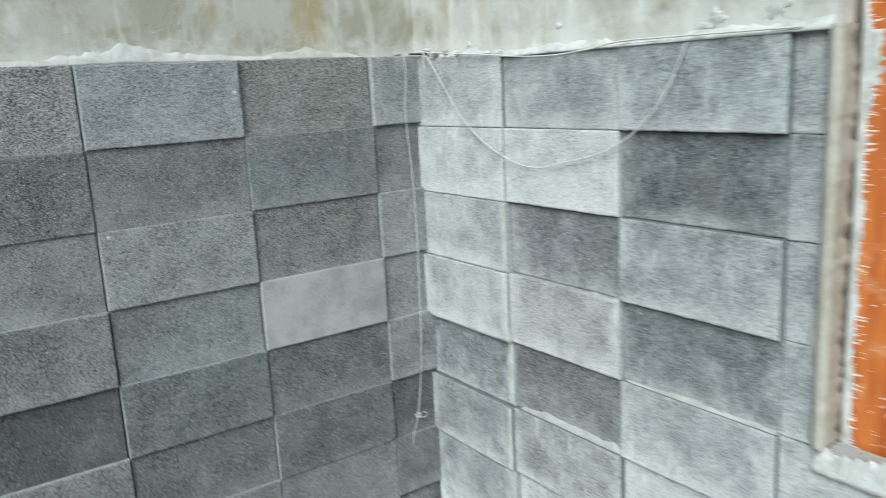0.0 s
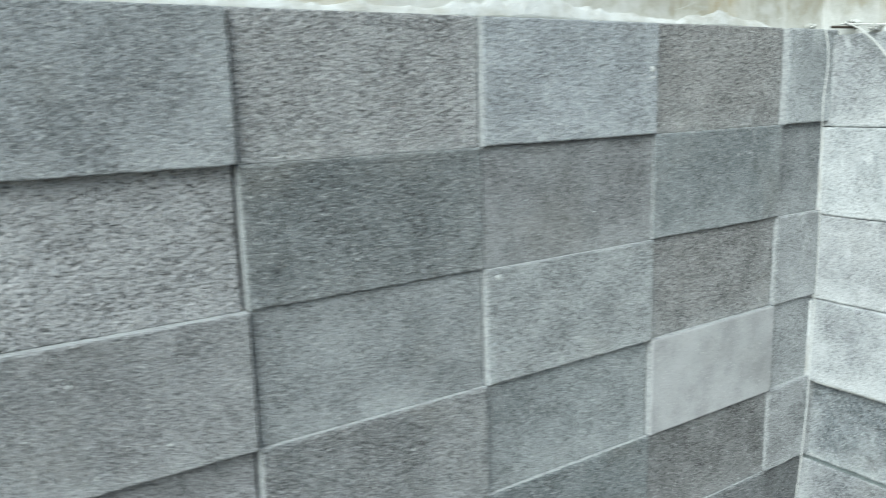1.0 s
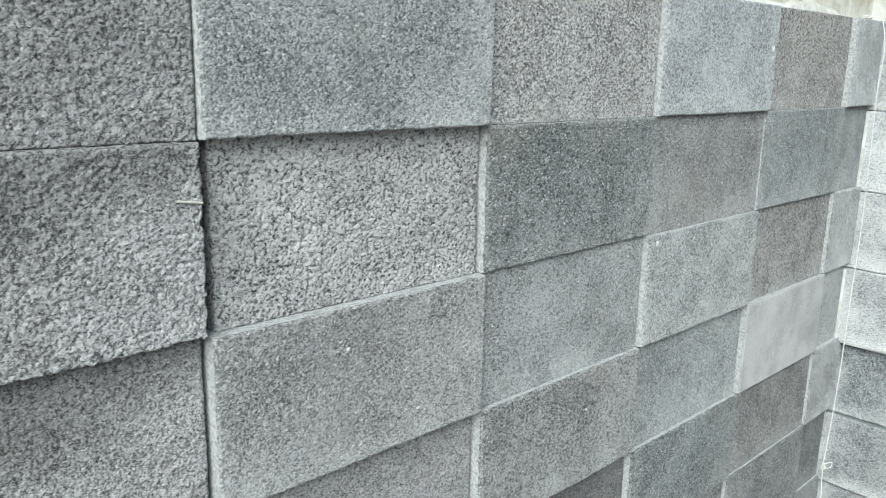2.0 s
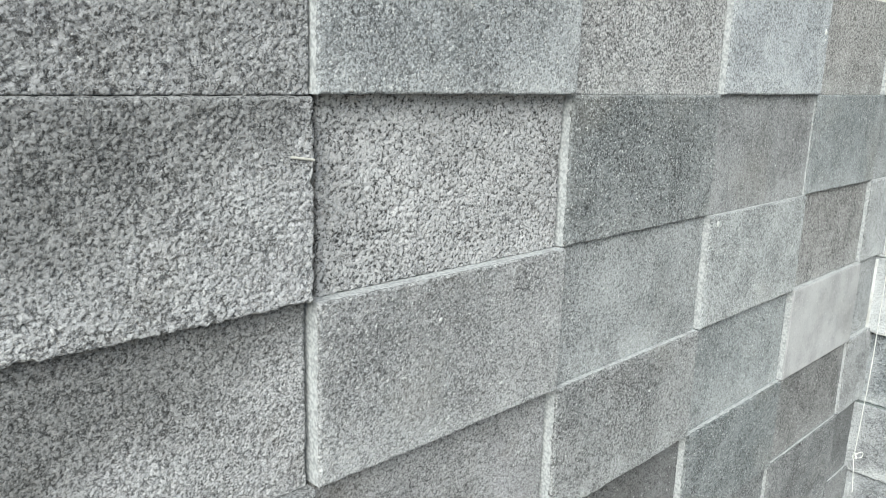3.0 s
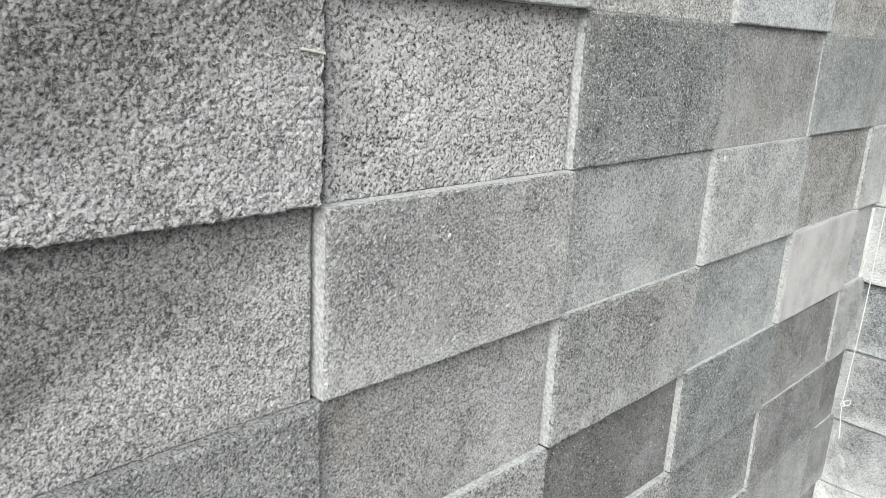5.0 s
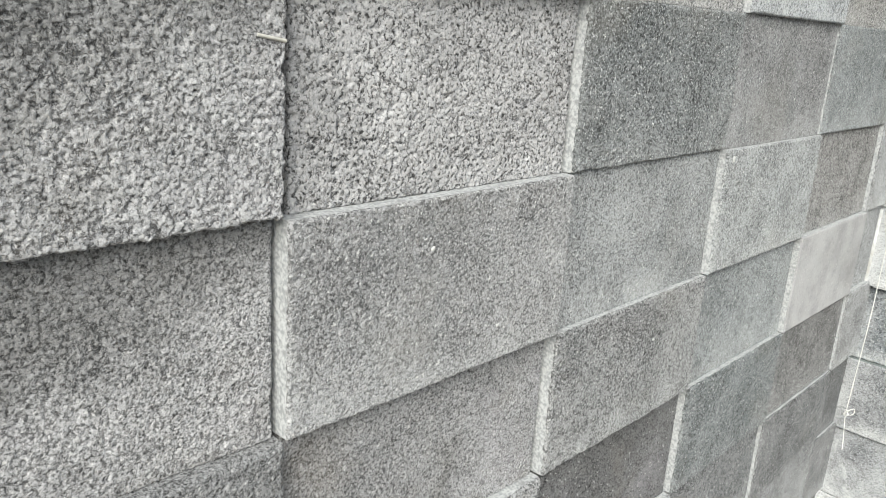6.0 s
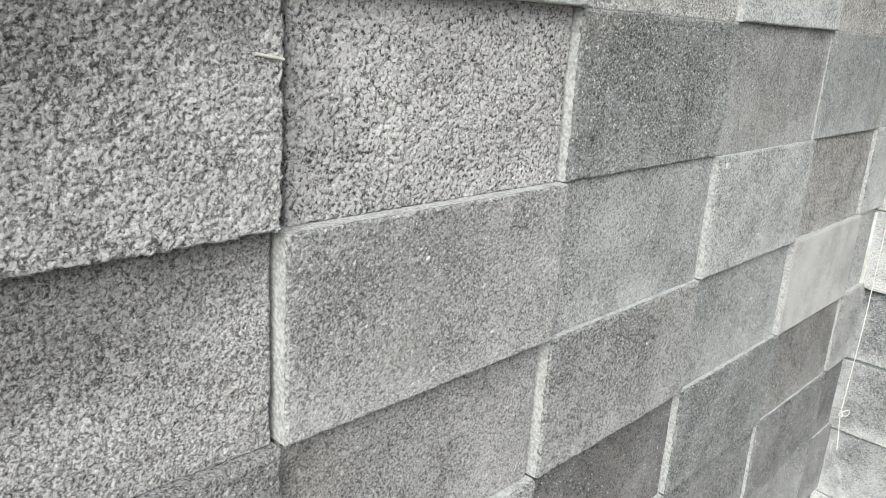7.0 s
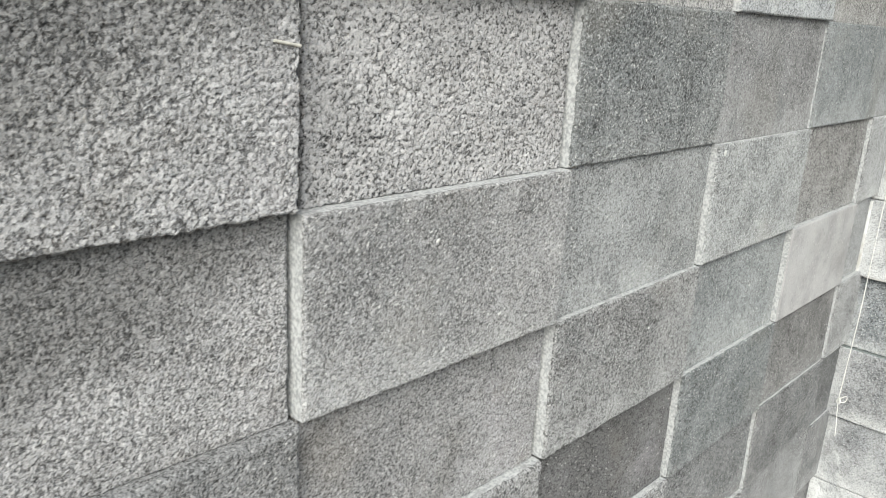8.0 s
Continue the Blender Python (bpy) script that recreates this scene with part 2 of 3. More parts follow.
def plaster_material(name, pale, stain, white, stains):
    """Bare trowelled cement plaster with damp stains and limewash brush strokes."""
    n = Nodes(name)
    vec = n.coords()
    stroke = n.coords(scale=(2.2, 2.2, 0.7))
    c = n.mix(n.ramp(n.noise(vec, 9.0, 6.0, 0.66, 0.8), 0.42, 0.6), pale, stain)
    c = n.mix(n.ramp(n.noise(vec, 19.0, 5.0, 0.65), 0.5, 0.72, 0.0, 0.75), c, (0.27, 0.24, 0.15, 1))
    c = n.mix(n.ramp(n.noise(stroke, 9.0, 5.0, 0.6, 1.2), 0.52, 0.74, 0.0, white), c, (0.78, 0.78, 0.75, 1))
    c = n.mix(n.ramp(n.noise(n.coords(scale=(1, 1, 0.35)), 12.0, 4.0, 0.6), 0.54, 0.66, 0.0, stains), c, (0.36, 0.285, 0.14, 1))
    drip = n.noise(n.coords(scale=(1, 1, 0.12)), 60.0, 4.0, 0.6)
    c = n.mix(n.ramp(drip, 0.55, 0.7, 0.0, 0.5), c, (0.62, 0.62, 0.58, 1))
    scratch = n.math("ABSOLUTE", n.math("SUBTRACT", n.noise(n.coords(scale=(0.6, 0.6, 1.6)), 22.0, 1.0, 0.5, 0.4), 0.5))
    c = n.mix(n.math("MULTIPLY", n.ramp(scratch, 0.0, 0.004, 0.7, 0.0), n.ramp(n.noise(vec, 17.0, 2.0), 0.55, 0.62)), c, (0.6, 0.59, 0.54, 1))
    z = n.node("ShaderNodeSeparateXYZ", Vector=vec).outputs[2]
    low = n.math("SUBTRACT", n.math("MULTIPLY", n.noise(vec, 30.0, 6.0, 0.7, 0.5), 0.11), n.math("SUBTRACT", z, 1.5))
    c = n.mix(n.ramp(low, 0.022, 0.055, 0.0, 0.5), c, (0.66, 0.67, 0.65, 1))
    crack = n.math("ABSOLUTE", n.math("SUBTRACT", n.noise(vec, 11.0, 4.0, 0.6, 1.0), 0.5))
    c = n.mix(n.math("MULTIPLY", n.ramp(crack, 0.0, 0.006, 0.5, 0.0), n.ramp(n.noise(vec, 6.0, 2.0), 0.52, 0.6)), c, (0.2, 0.19, 0.16, 1))
    grain = n.noise(vec, 700.0, 3.0)
    c = n.mix(n.ramp(grain, 0.3, 0.7, 0.0, 0.14), c, (0.2, 0.19, 0.17, 1))
    h = n.math("ADD", n.noise(vec, 45.0, 5.0, 0.6), n.math("MULTIPLY", grain, 0.15))
    return n.done(c, 0.93, h, 0.35, 0.004)


MAT_PLASTER = plaster_material("cement_plaster", (0.44, 0.43, 0.39, 1), (0.34, 0.32, 0.26, 1), 0.35, 0.7)
MAT_PLASTER_PALE = plaster_material("limewashed_plaster", (0.50, 0.50, 0.475, 1), (0.40, 0.395, 0.355, 1), 0.6, 0.35)


def mortar_material(name, colour, dirt):
    n = Nodes(name)
    vec = n.coords()
    c = n.mix(n.ramp(n.noise(vec, 38.0, 6.0, 0.7), 0.4, 0.66, 0.0, 0.9), colour, dirt)
    h = n.math("ADD", n.noise(vec, 120.0, 5.0, 0.7), n.math("MULTIPLY", n.noise(vec, 900.0, 2.0), 0.3))
    return n.done(c, 0.95, h, 0.6, 0.003)


MAT_MORTAR = mortar_material("white_mortar", (0.60, 0.61, 0.60, 1), (0.40, 0.39, 0.36, 1))
MAT_SMEAR = mortar_material("lime_mortar_smear", (0.56, 0.565, 0.55, 1), (0.40, 0.39, 0.35, 1))
MAT_MORTAR_BEIGE = mortar_material("beige_mortar", (0.47, 0.45, 0.40, 1), (0.37, 0.335, 0.275, 1))
MAT_DULL = mortar_material("dull_mortar", (0.48, 0.48, 0.46, 1), (0.34, 0.34, 0.32, 1))
MAT_BED = mortar_material("brown_bedding_mortar", (0.20, 0.18, 0.155, 1), (0.12, 0.105, 0.09, 1))
MAT_GROUND = mortar_material("concrete_ground", (0.26, 0.25, 0.23, 1), (0.17, 0.16, 0.15, 1))


def wood_material(name, a, b, flecks):
    n = Nodes(name)
    vec = n.coords(scale=(14, 14, 1))
    c = n.mix(n.ramp(n.noise(vec, 9.0, 5.0, 0.6, 0.5), 0.35, 0.65), a, b)
    if flecks:
        across = n.coords(scale=(1, 1, 5))
        edge = n.ramp(n.node("ShaderNodeSeparateXYZ", Vector=n.coords()).outputs[1], -0.668, -0.652, 0.0, 0.13)
        c = n.mix(n.ramp(n.math("ADD", n.noise(across, 75.0, 2.0), edge), 0.66, 0.71, 0.0, flecks), c, (0.78, 0.74, 0.68, 1))
        c = n.mix(n.ramp(n.noise(n.coords(), 28.0, 4.0, 0.65), 0.56, 0.72, 0.0, 0.45), c, (0.62, 0.36, 0.2, 1))
    return n.done(c, 0.5, n.noise(vec, 30.0, 3.0), 0.2, 0.001, 0.4)


MAT_ORANGE = wood_material("orange_stained_wood", (0.56, 0.17, 0.035, 1), (0.42, 0.11, 0.025, 1), 0.9)
MAT_OCHRE = wood_material("ochre_wood", (0.5, 0.22, 0.045, 1), (0.36, 0.14, 0.03, 1), 0.0)


def plain_material(name, colour, rough, metal=0.0):
    n = Nodes(name)
    vec = n.coords()
    c = n.mix(n.ramp(n.noise(vec, 220.0, 3.0), 0.35, 0.7, 0.0, 0.5), colour, tuple(0.6 * v for v in colour[:3]) + (1,))
    n.bsdf.inputs["Metallic"].default_value = metal
    return n.done(c, rough)


MAT_STRING = plain_material("white_nylon_string", (0.6, 0.6, 0.57, 1), 0.6)
MAT_STICK = plain_material("dark_iron", (0.06, 0.05, 0.04, 1), 0.6, 0.4)
MAT_STRAW = plain_material("pale_straw", (0.5, 0.49, 0.44, 1), 0.7)


def glass_material():
    n = Nodes("window_glass")
    n.bsdf.inputs["Transmission Weight"].default_value = 1.0
    return n.done((0.9, 0.95, 0.93, 1), 0.03, specular=0.5)


MAT_GLASS = glass_material()


# ---- builders ----
def part(name, bm, material, parent=None, label=""):
    me = bpy.data.meshes.new(name)
    bm.to_mesh(me)
    bm.free()
    for m in material if isinstance(material, (list, tuple)) else [material]:
        me.materials.append(m)
    ob = new(name, me)
    ob.parent = parent
    return tagged(ob, label)


def add_box(bm, lo, hi, bevel=0.0):
    mid = [(a + b) / 2 for a, b in zip(lo, hi)]
    size = [b - a for a, b in zip(lo, hi)]
    made = bmesh.ops.create_cube(bm, size=1.0, matrix=Matrix.Translation(mid) @ Matrix.Diagonal((*size, 1)))
    if bevel:
        edges = list({e for v in made["verts"] for e in v.link_edges})
        bmesh.ops.bevel(bm, geom=edges, offset=bevel, segments=2, affect="EDGES")
    return bm


def lattice(u, v, cell, rng, turn=0.0):
    """Smooth value noise from 0 to 1 at the points u, v with grains of that size."""
    u, v = u * math.cos(turn) - v * math.sin(turn), u * math.sin(turn) + v * math.cos(turn)
    gu, gv = (u - u.min()) / cell, (v - v.min()) / cell
    grid = rng.random((int(gu.max()) + 3, int(gv.max()) + 3))
    iu, iv = gu.astype(int), gv.astype(int)
    fu, fv = gu - iu, gv - iv
    fu, fv = fu * fu * (3 - 2 * fu), fv * fv * (3 - 2 * fv)
    a = grid[iu, iv] * (1 - fu) + grid[iu + 1, iv] * fu
    b = grid[iu, iv + 1] * (1 - fu) + grid[iu + 1, iv + 1] * fu
    return a * (1 - fv) + b * fv


def crumbly(u, v, cell, rng):
    """Broken grains: rounded crumbs of uneven height with crevices between them, 0 to 1."""
    gu, gv = (u - u.min()) / cell + 1, (v - v.min()) / cell + 1
    shape = (int(gu.max()) + 3, int(gv.max()) + 3)
    pu, pv, tall = rng.random(shape), rng.random(shape), rng.random(shape)
    iu, iv = gu.astype(int), gv.astype(int)
    near, far, top = np.full(u.shape, 9.0), np.full(u.shape, 9.0), np.zeros(u.shape)
    for du in (-1, 0, 1):
        for dv in (-1, 0, 1):
            a, b = iu + du, iv + dv
            d = np.hypot(a + pu[a, b] - gu, b + pv[a, b] - gv)
            far = np.where(d < near, near, np.minimum(far, d))
            top = np.where(d < near, tall[a, b], top)
            near = np.minimum(near, d)
    return np.clip(2.2 * (far - near), 0, 1) * (0.62 + 0.38 * top)


RELIEF = {  # how deep, how wide the grains, how pitted, how worn the arris
    "coarse": (0.0009, 0.0016, 0.0010, 0.0016),
    "pitted": (0.0006, 0.0016, 0.0012, 0.0012),
    "speckled": (0.0006, 0.0015, 0.0006, 0.0024),
    "medium": (0.0007, 0.0018, 0.0007, 0.0013),
    "fine": (0.0002, 0.0017, 0.0005, 0.0010),
    "smooth": (0.0001, 0.003, 0.0, 0.0005),
}


def stone_mesh(w, h, step, relief, seed, ragged=1.0, thick=0.03):
    """One cladding stone about its face's centre: the broken face looks along -y, the sawn sides run back."""
    depth, cell, pits, arris = RELIEF[relief]
    rng = np.random.default_rng(seed)
    nx, nz = max(3, int(w / step) + 1), max(3, int(h / step) + 1)
    u, v = np.meshgrid(np.linspace(-w / 2, w / 2, nx), np.linspace(-h / 2, h / 2, nz), indexing="ij")
    high = 0.5 * crumbly(u, v, cell * 1.2, rng) + 0.3 * lattice(u, v, cell, rng, 0.5) + 0.2 * crumbly(u, v, cell * 0.8, rng)
    y = depth * (0.9 - high) + 0.0008 * (lattice(u, v, 0.03, rng) - 0.5) * (depth > 0.0002)
    if pits:
        y += pits * np.clip(2.6 * (lattice(u, v, cell * 1.3, rng) - 0.58), 0, 1)
        us, vs = 0.3 * (u * 0.8 + v * 0.6), v * 0.8 - u * 0.6
        y += 0.8 * pits * np.clip(5 * (lattice(us, vs, 0.0024, rng) - 0.84), 0, 1)
    from_edge = np.minimum(w / 2 - np.abs(u), h / 2 - np.abs(v))
    worn = (0.4 + 0.6 * ragged) * arris * (0.4 + 1.2 * lattice(u, v, 0.004, rng))
    y += 0.8 * worn * np.clip(1 - from_edge / worn, 0, 1) ** 2
    nick = ragged * ((1.5 if depth > 0.0008 else 0.7) * depth * lattice(u, v, 0.0022, rng) + 0.0008 * (depth > 0.0008) * lattice(u, v, 0.0045, rng) ** 2 + 0.0004 * lattice(u, v, 0.02, rng)
                     + (0.0010 if depth > 0.0008 else 0.0006) * np.clip(3.5 * (lattice(u, v, 0.005, rng) - 0.55), 0, 1) * (depth > 0.00015))
    near_x, near_z = np.clip(1 - (w / 2 - np.abs(u)) / 0.007, 0, 1), np.clip(1 - (h / 2 - np.abs(v)) / 0.007, 0, 1)
    x = u - np.where(u > 0, nick[-1:, :], -0.3 * nick[:1, :]) * near_x
    z = v + np.where(v < 0, nick[:, :1], -(0.7 if depth > 0.0005 else 0.0) * nick[:, -1:]) * near_z
    verts = np.stack([x, y, z], -1).reshape(-1, 3)
    at = np.arange(nx * nz).reshape(nx, nz)
    quads = np.stack([at[:-1, :-1], at[1:, :-1], at[1:, 1:], at[:-1, 1:]], -1).reshape(-1, 4)
    ring = np.concatenate([at[:-1, 0], at[-1, :-1], at[:0:-1, -1], at[0, :0:-1]])
    back = verts[ring].copy()
    back[:, 1] = thick
    square = np.stack([u, y, v], -1).reshape(-1, 3)[ring]
    bite = 0.8 if depth > 0.001 else 0.5
    lip = (1 - bite) * square + bite * verts[ring]
    lip[:, 1] = verts[ring][:, 1] + (0.0024 if depth > 0.0008 else 0.0012)
    keep = 0.6 if depth > 0.001 else 0.0
    back[:, ::2] = keep * back[:, ::2] + (1 - keep) * square[:, ::2]
    n0, m = len(verts), len(ring)
    lips, backs = n0 + np.arange(m), n0 + m + np.arange(m)
    nxt = np.roll(np.arange(m), -1)
    sides = np.stack([ring[nxt], ring, lips, lips[nxt]], -1)
    sides2 = np.stack([lips[nxt], lips, backs, backs[nxt]], -1)
    me = bpy.data.meshes.new("stone")
    me.from_pydata(np.concatenate([verts, lip, back]).tolist(), [], np.concatenate([quads, sides, sides2]).tolist())
    mats = np.zeros(len(me.polygons), dtype=np.int32)
    mats[len(quads) + len(sides):] = 1
    me.polygons.foreach_set("material_index", mats)
    smooth = np.ones(len(me.polygons), dtype=bool)
    smooth[len(quads):] = False
    me.polygons.foreach_set("use_smooth", smooth)
    me.update()
    return me


def lumpy_bead(name, start, end, out, heights, thick, material, parent, label, seed=1, step=0.003):
    """A smear of mortar along a line: heights are (share of the way, height), out is the side that it bulges to."""
    rng = np.random.default_rng(seed)
    start, end, out = Vector(start), Vector(end), Vector(out)
    n = max(8, int((end - start).length / step))
    t = np.linspace(0, 1, n)
    hs = np.interp(t, [a for a, b in heights], [b for a, b in heights])
    rough = lattice(t[:, None] * (end - start).length, t[:, None] * 0, 0.03, rng)[:, 0]
    rough2 = lattice(t[:, None] * (end - start).length, t[:, None] * 0, 0.006, rng)[:, 0]
    rough3 = lattice(t[:, None] * (end - start).length, t[:, None] * 0, 0.02, rng)[:, 0]
    hs = np.maximum(0.001, hs * (0.62 + 0.38 * rough + 0.34 * (rough2 - 0.3) + 0.3 * np.clip(3 * (rough3 - 0.6), 0, 1)))
    up = Vector((0, 0, 1)) if abs((end - start).normalized().z) < 0.5 else (end - start).normalized().cross(out)
    bm = bmesh.new()
    rows = []
    section = [(0.0, 1.0), (0.2, 0.95), (0.45, 0.75), (0.7, 0.5), (0.88, 0.25), (1.0, 0.0)]
    for i in range(n):
        p = start.lerp(end, float(t[i]))
        row = []
        for j, (share, bulge) in enumerate(section):
            wob = 0.88 + 0.24 * rng.random()
            row.append(bm.verts.new(p + up * (share * float(hs[i])) + out * (thick * bulge * wob - 0.002)))
        row.append(bm.verts.new(p + up * float(hs[i]) - out * 0.006))
        row.append(bm.verts.new(p - out * 0.006))
        rows.append(row)
    k = len(rows[0])
    for a, b in zip(rows, rows[1:]):
        for j in range(k):
            f = bm.faces.new((a[j], a[(j + 1) % k], b[(j + 1) % k], b[j]))
            f.smooth = True
    bm.faces.new(rows[0])
    bm.faces.new(rows[-1][::-1])
    bmesh.ops.recalc_face_normals(bm, faces=bm.faces)
    return part(name, bm, material, parent, label)


def tube(name, points, radius, material, parent=None, label=""):
    cu = bpy.data.curves.new(name, "CURVE")
    cu.dimensions, cu.bevel_depth, cu.bevel_resolution, cu.use_fill_caps = "3D", radius, 2, True
    sp = cu.splines.new("BEZIER")
    sp.bezier_points.add(len(points) - 1)
    for b, p in zip(sp.bezier_points, points):
        b.co = p
        b.handle_left_type = b.handle_right_type = "AUTO"
    cu.resolution_u = 8
    cu.materials.append(material)
    ob = new(name, cu)
    ob.parent = parent
    return tagged(ob, label)


# ---- structure ----
TOP = 1.5  # upper edge of the stone cladding
COURSE, LENGTH = 0.1, 0.2
K_WIDTH = 0.084
WINDOW = (-1.25, -0.645, 1.08, 2.2)  # y from, y to, sill, head

bm = bmesh.new()
for v in ((-200, -200), (200, -200), (200, 200), (-200, 200)):
    bm.verts.new((*v, 0))
bm.faces.new(bm.verts)
tagged(part("ground", bm, MAT_GROUND), "grey concrete ground at the foot of the walls", "ground", kind="structure")

wall_north = tagged(part("wall_north", add_box(add_box(bmesh.new(), (-2.9, 0.028, TOP - 0.004), (0.18, 0.18, 2.7)), (-2.9, 0.018, -0.05), (0.18, 0.18, TOP - 0.0045)), MAT_BED),
                    "masonry wall clad in grey andesite blocks under bare plaster", "wall", kind="structure")
part("plaster_coat", add_box(bmesh.new(), (-2.9, 0.020, TOP - 0.004), (0.03, 0.0279, 2.69)), MAT_PLASTER, wall_north,
     "bare grey cement plaster with damp stains")

bm = bmesh.new()
y0, y1, z0, z1 = WINDOW
add_box(bm, (0.028, y1, TOP - 0.0115), (0.18, 0.0275, 2.7))
add_box(bm, (0.018, y1, -0.05), (0.18, 0.0175, TOP - 0.012))
add_box(bm, (0.028, -2.9, -0.05), (0.18, y0, 2.7))
add_box(bm, (0.018, y0, -0.05), (0.18, y1, z0))
add_box(bm, (0.028, y0, z1), (0.18, y1, 2.7))
wall_east = tagged(part("wall_east", bm, MAT_BED), "masonry wall clad in hazed grey andesite blocks beside a window", "wall", kind="structure")
bm = bmesh.new()
add_box(bm, (0.005, y1, TOP - 0.0105), (0.0279, 0.0198, 2.69))
add_box(bm, (0.005, -2.9, TOP - 0.0105), (0.0279, y0, 2.69))
add_box(bm, (0.005, y0, z1), (0.0279, y1, 2.69))
part("plaster_coat", bm, MAT_PLASTER_PALE, wall_east, "pale limewashed cement plaster with brush strokes")

# smears of white mortar along the top of the cladding
lumpy_bead("mortar_bead", (-1.6, 0.019, TOP + 0.0005), (-0.09, 0.019, TOP + 0.0005), (0, -1, 0),
           [(0, 0.012), (0.3, 0.016), (0.55, 0.012), (0.69, 0.008), (0.725, 0.009), (0.735, 0.015), (0.76, 0.016), (0.770, 0.018), (0.776, 0.027), (0.784, 0.029), (0.79, 0.021), (0.802, 0.017),
            (0.84, 0.013), (0.862, 0.008), (0.90, 0.006), (0.925, 0.014), (0.96, 0.012), (0.985, 0.008), (1, 0.002)], 0.005, MAT_SMEAR, wall_north, "white mortar smeared along the stones' top", 3)
lumpy_bead("mortar_bead", (0.0045, -0.64, TOP - 0.0150), (0.0045, -0.02, TOP - 0.0130), (-1, 0, 0),
           [(0, 0.0110), (0.12, 0.0110), (0.2, 0.0130), (0.27, 0.0070), (0.38, 0.0050), (0.43, 0.0120), (0.55, 0.0130), (0.6, 0.0100), (0.76, 0.0110), (0.84, 0.0150), (0.95, 0.0140), (1, 0.0100)],
           0.0078, MAT_MORTAR, wall_east, "white mortar smeared along the stones' top", 5)

# white mortar drawn down the inner corner and along a ledge
for z_low, z_high, face, wide in ((1.296, 1.392, -0.0042, 0.012), (1.196, 1.290, -0.0032, 0.010), (1.097, 1.192, -0.0062, 0.015)):
    lumpy_bead("corner_mortar", (face, 0.004, z_high), (face, 0.004, z_low), (-1, 0, 0), [(0, wide * 0.8), (0.4, wide), (0.8, wide * 1.1), (1, wide * 1.3)],
               0.0024, MAT_MORTAR, wall_east, "pale mortar drawn down the corner", int(z_low * 100))

for y_from, y_to, z_at, high, face in ((-0.196, -0.004, 1.0935, 0.012, -0.005), (-0.395, -0.205, 0.9925, 0.011, 0.006), (-0.395, -0.33, 1.186, 0.012, 0.001), (-0.19, -0.09, 1.1, 0.02, -0.005), (-0.60, -0.40, 1.0925, 0.006, 0.006)):
    lumpy_bead("ledge_mortar", (face, y_from, z_at), (face, y_to, z_at), (-1, 0, 0), [(0, high), (0.3, high * 0.7), (0.6, high * 0.9), (1, high * 0.5)],
               0.0025, MAT_DULL, wall_east, "pale mortar left on a stone's edge", int(-y_from * 1000))
for row, face, wide in ((2, -0.0027, 0.014), (3, -0.0057, 0.02), (4, 0.0033, 0.022), (5, -0.0047, 0.014)):
    z_high = TOP - 0.008 - COURSE * row
    lumpy_bead("joint_mortar", (face, -0.193, z_high), (face, -0.193, z_high - 0.096), (-1, 0, 0), [(0, wide * 0.6), (0.3, wide * 0.9), (0.7, wide), (1, wide * 0.8)],
               0.0034, MAT_SMEAR, wall_east, "lime wiped over the joint between stones", 40 + row)
for y_at, lean, wide in ((-0.004, 0.0, 0.008), (-0.022, -0.022, 0.006), (-0.012, -0.006, 0.004), (-0.034, -0.045, 0.004)):
    lumpy_bead("brushed_mortar", (0.0046, y_at, 1.506), (0.0046, y_at + lean, 1.63), (-1, 0, 0), [(0, wide), (0.5, wide * 0.6), (1, wide * 0.3)], 0.0015, MAT_MORTAR, wall_east,
               "white mortar brushed up the corner", int(-y_at * 1000))

for x_at, y_at, z_at, big in ((-0.004, -0.045, TOP - 0.001, 0.007), (0.002, -0.066, TOP + 0.002, 0.005), (0.001, -0.10, TOP - 0.003, 0.006), (-0.03, 0.012, TOP + 0.003, 0.006), (0.003, -0.018, TOP + 0.006, 0.006)):
    rng = random.Random(int(-y_at * 1000))
    bm = bmesh.new()
    bmesh.ops.create_icosphere(bm, subdivisions=3, radius=big)
    for v in bm.verts:
        v.co *= 0.7 + 0.5 * rng.random()
        v.co.z *= 0.55
    bmesh.ops.translate(bm, verts=bm.verts, vec=(x_at, y_at, z_at))
    part("mortar_clot", bm, MAT_SMEAR, wall_east, "pale clot of mortar in the corner")

for y_at, z_at, wide, tall, lean in ((-0.523, 1.5065, 0.009, 0.009, 0.5), (-0.508, 1.498, 0.014, 0.004, 0.1), (-0.588, 1.514, 0.012, 0.016, -0.3), (-0.12, 1.508, 0.004, 0.005, 0.0), (-0.3, 1.517, 0.006, 0.004, 0.3)):
    rng = random.Random(int(-y_at * 1000))
    bm = bmesh.new()
    bmesh.ops.create_icosphere(bm, subdivisions=4, radius=1.0)
    for v in bm.verts:
        a = math.atan2(v.co.z, v.co.y)
        edge = 0.8 + 0.22 * math.sin(3 * a + z_at * 40) + 0.16 * math.sin(7 * a + y_at * 90) + 0.08 * rng.random()
        v.co = (v.co.x * (0.0016 + 0.0006 * rng.random()), edge * (v.co.y * wide + lean * v.co.z * tall * 0.5), edge * v.co.z * tall)
    for f in bm.faces:
        f.smooth = True
    bmesh.ops.translate(bm, verts=bm.verts, vec=(0.0048, y_at, z_at))
    part("lime_splash", bm, MAT_MORTAR, wall_east, "white lime splashed on the plaster")

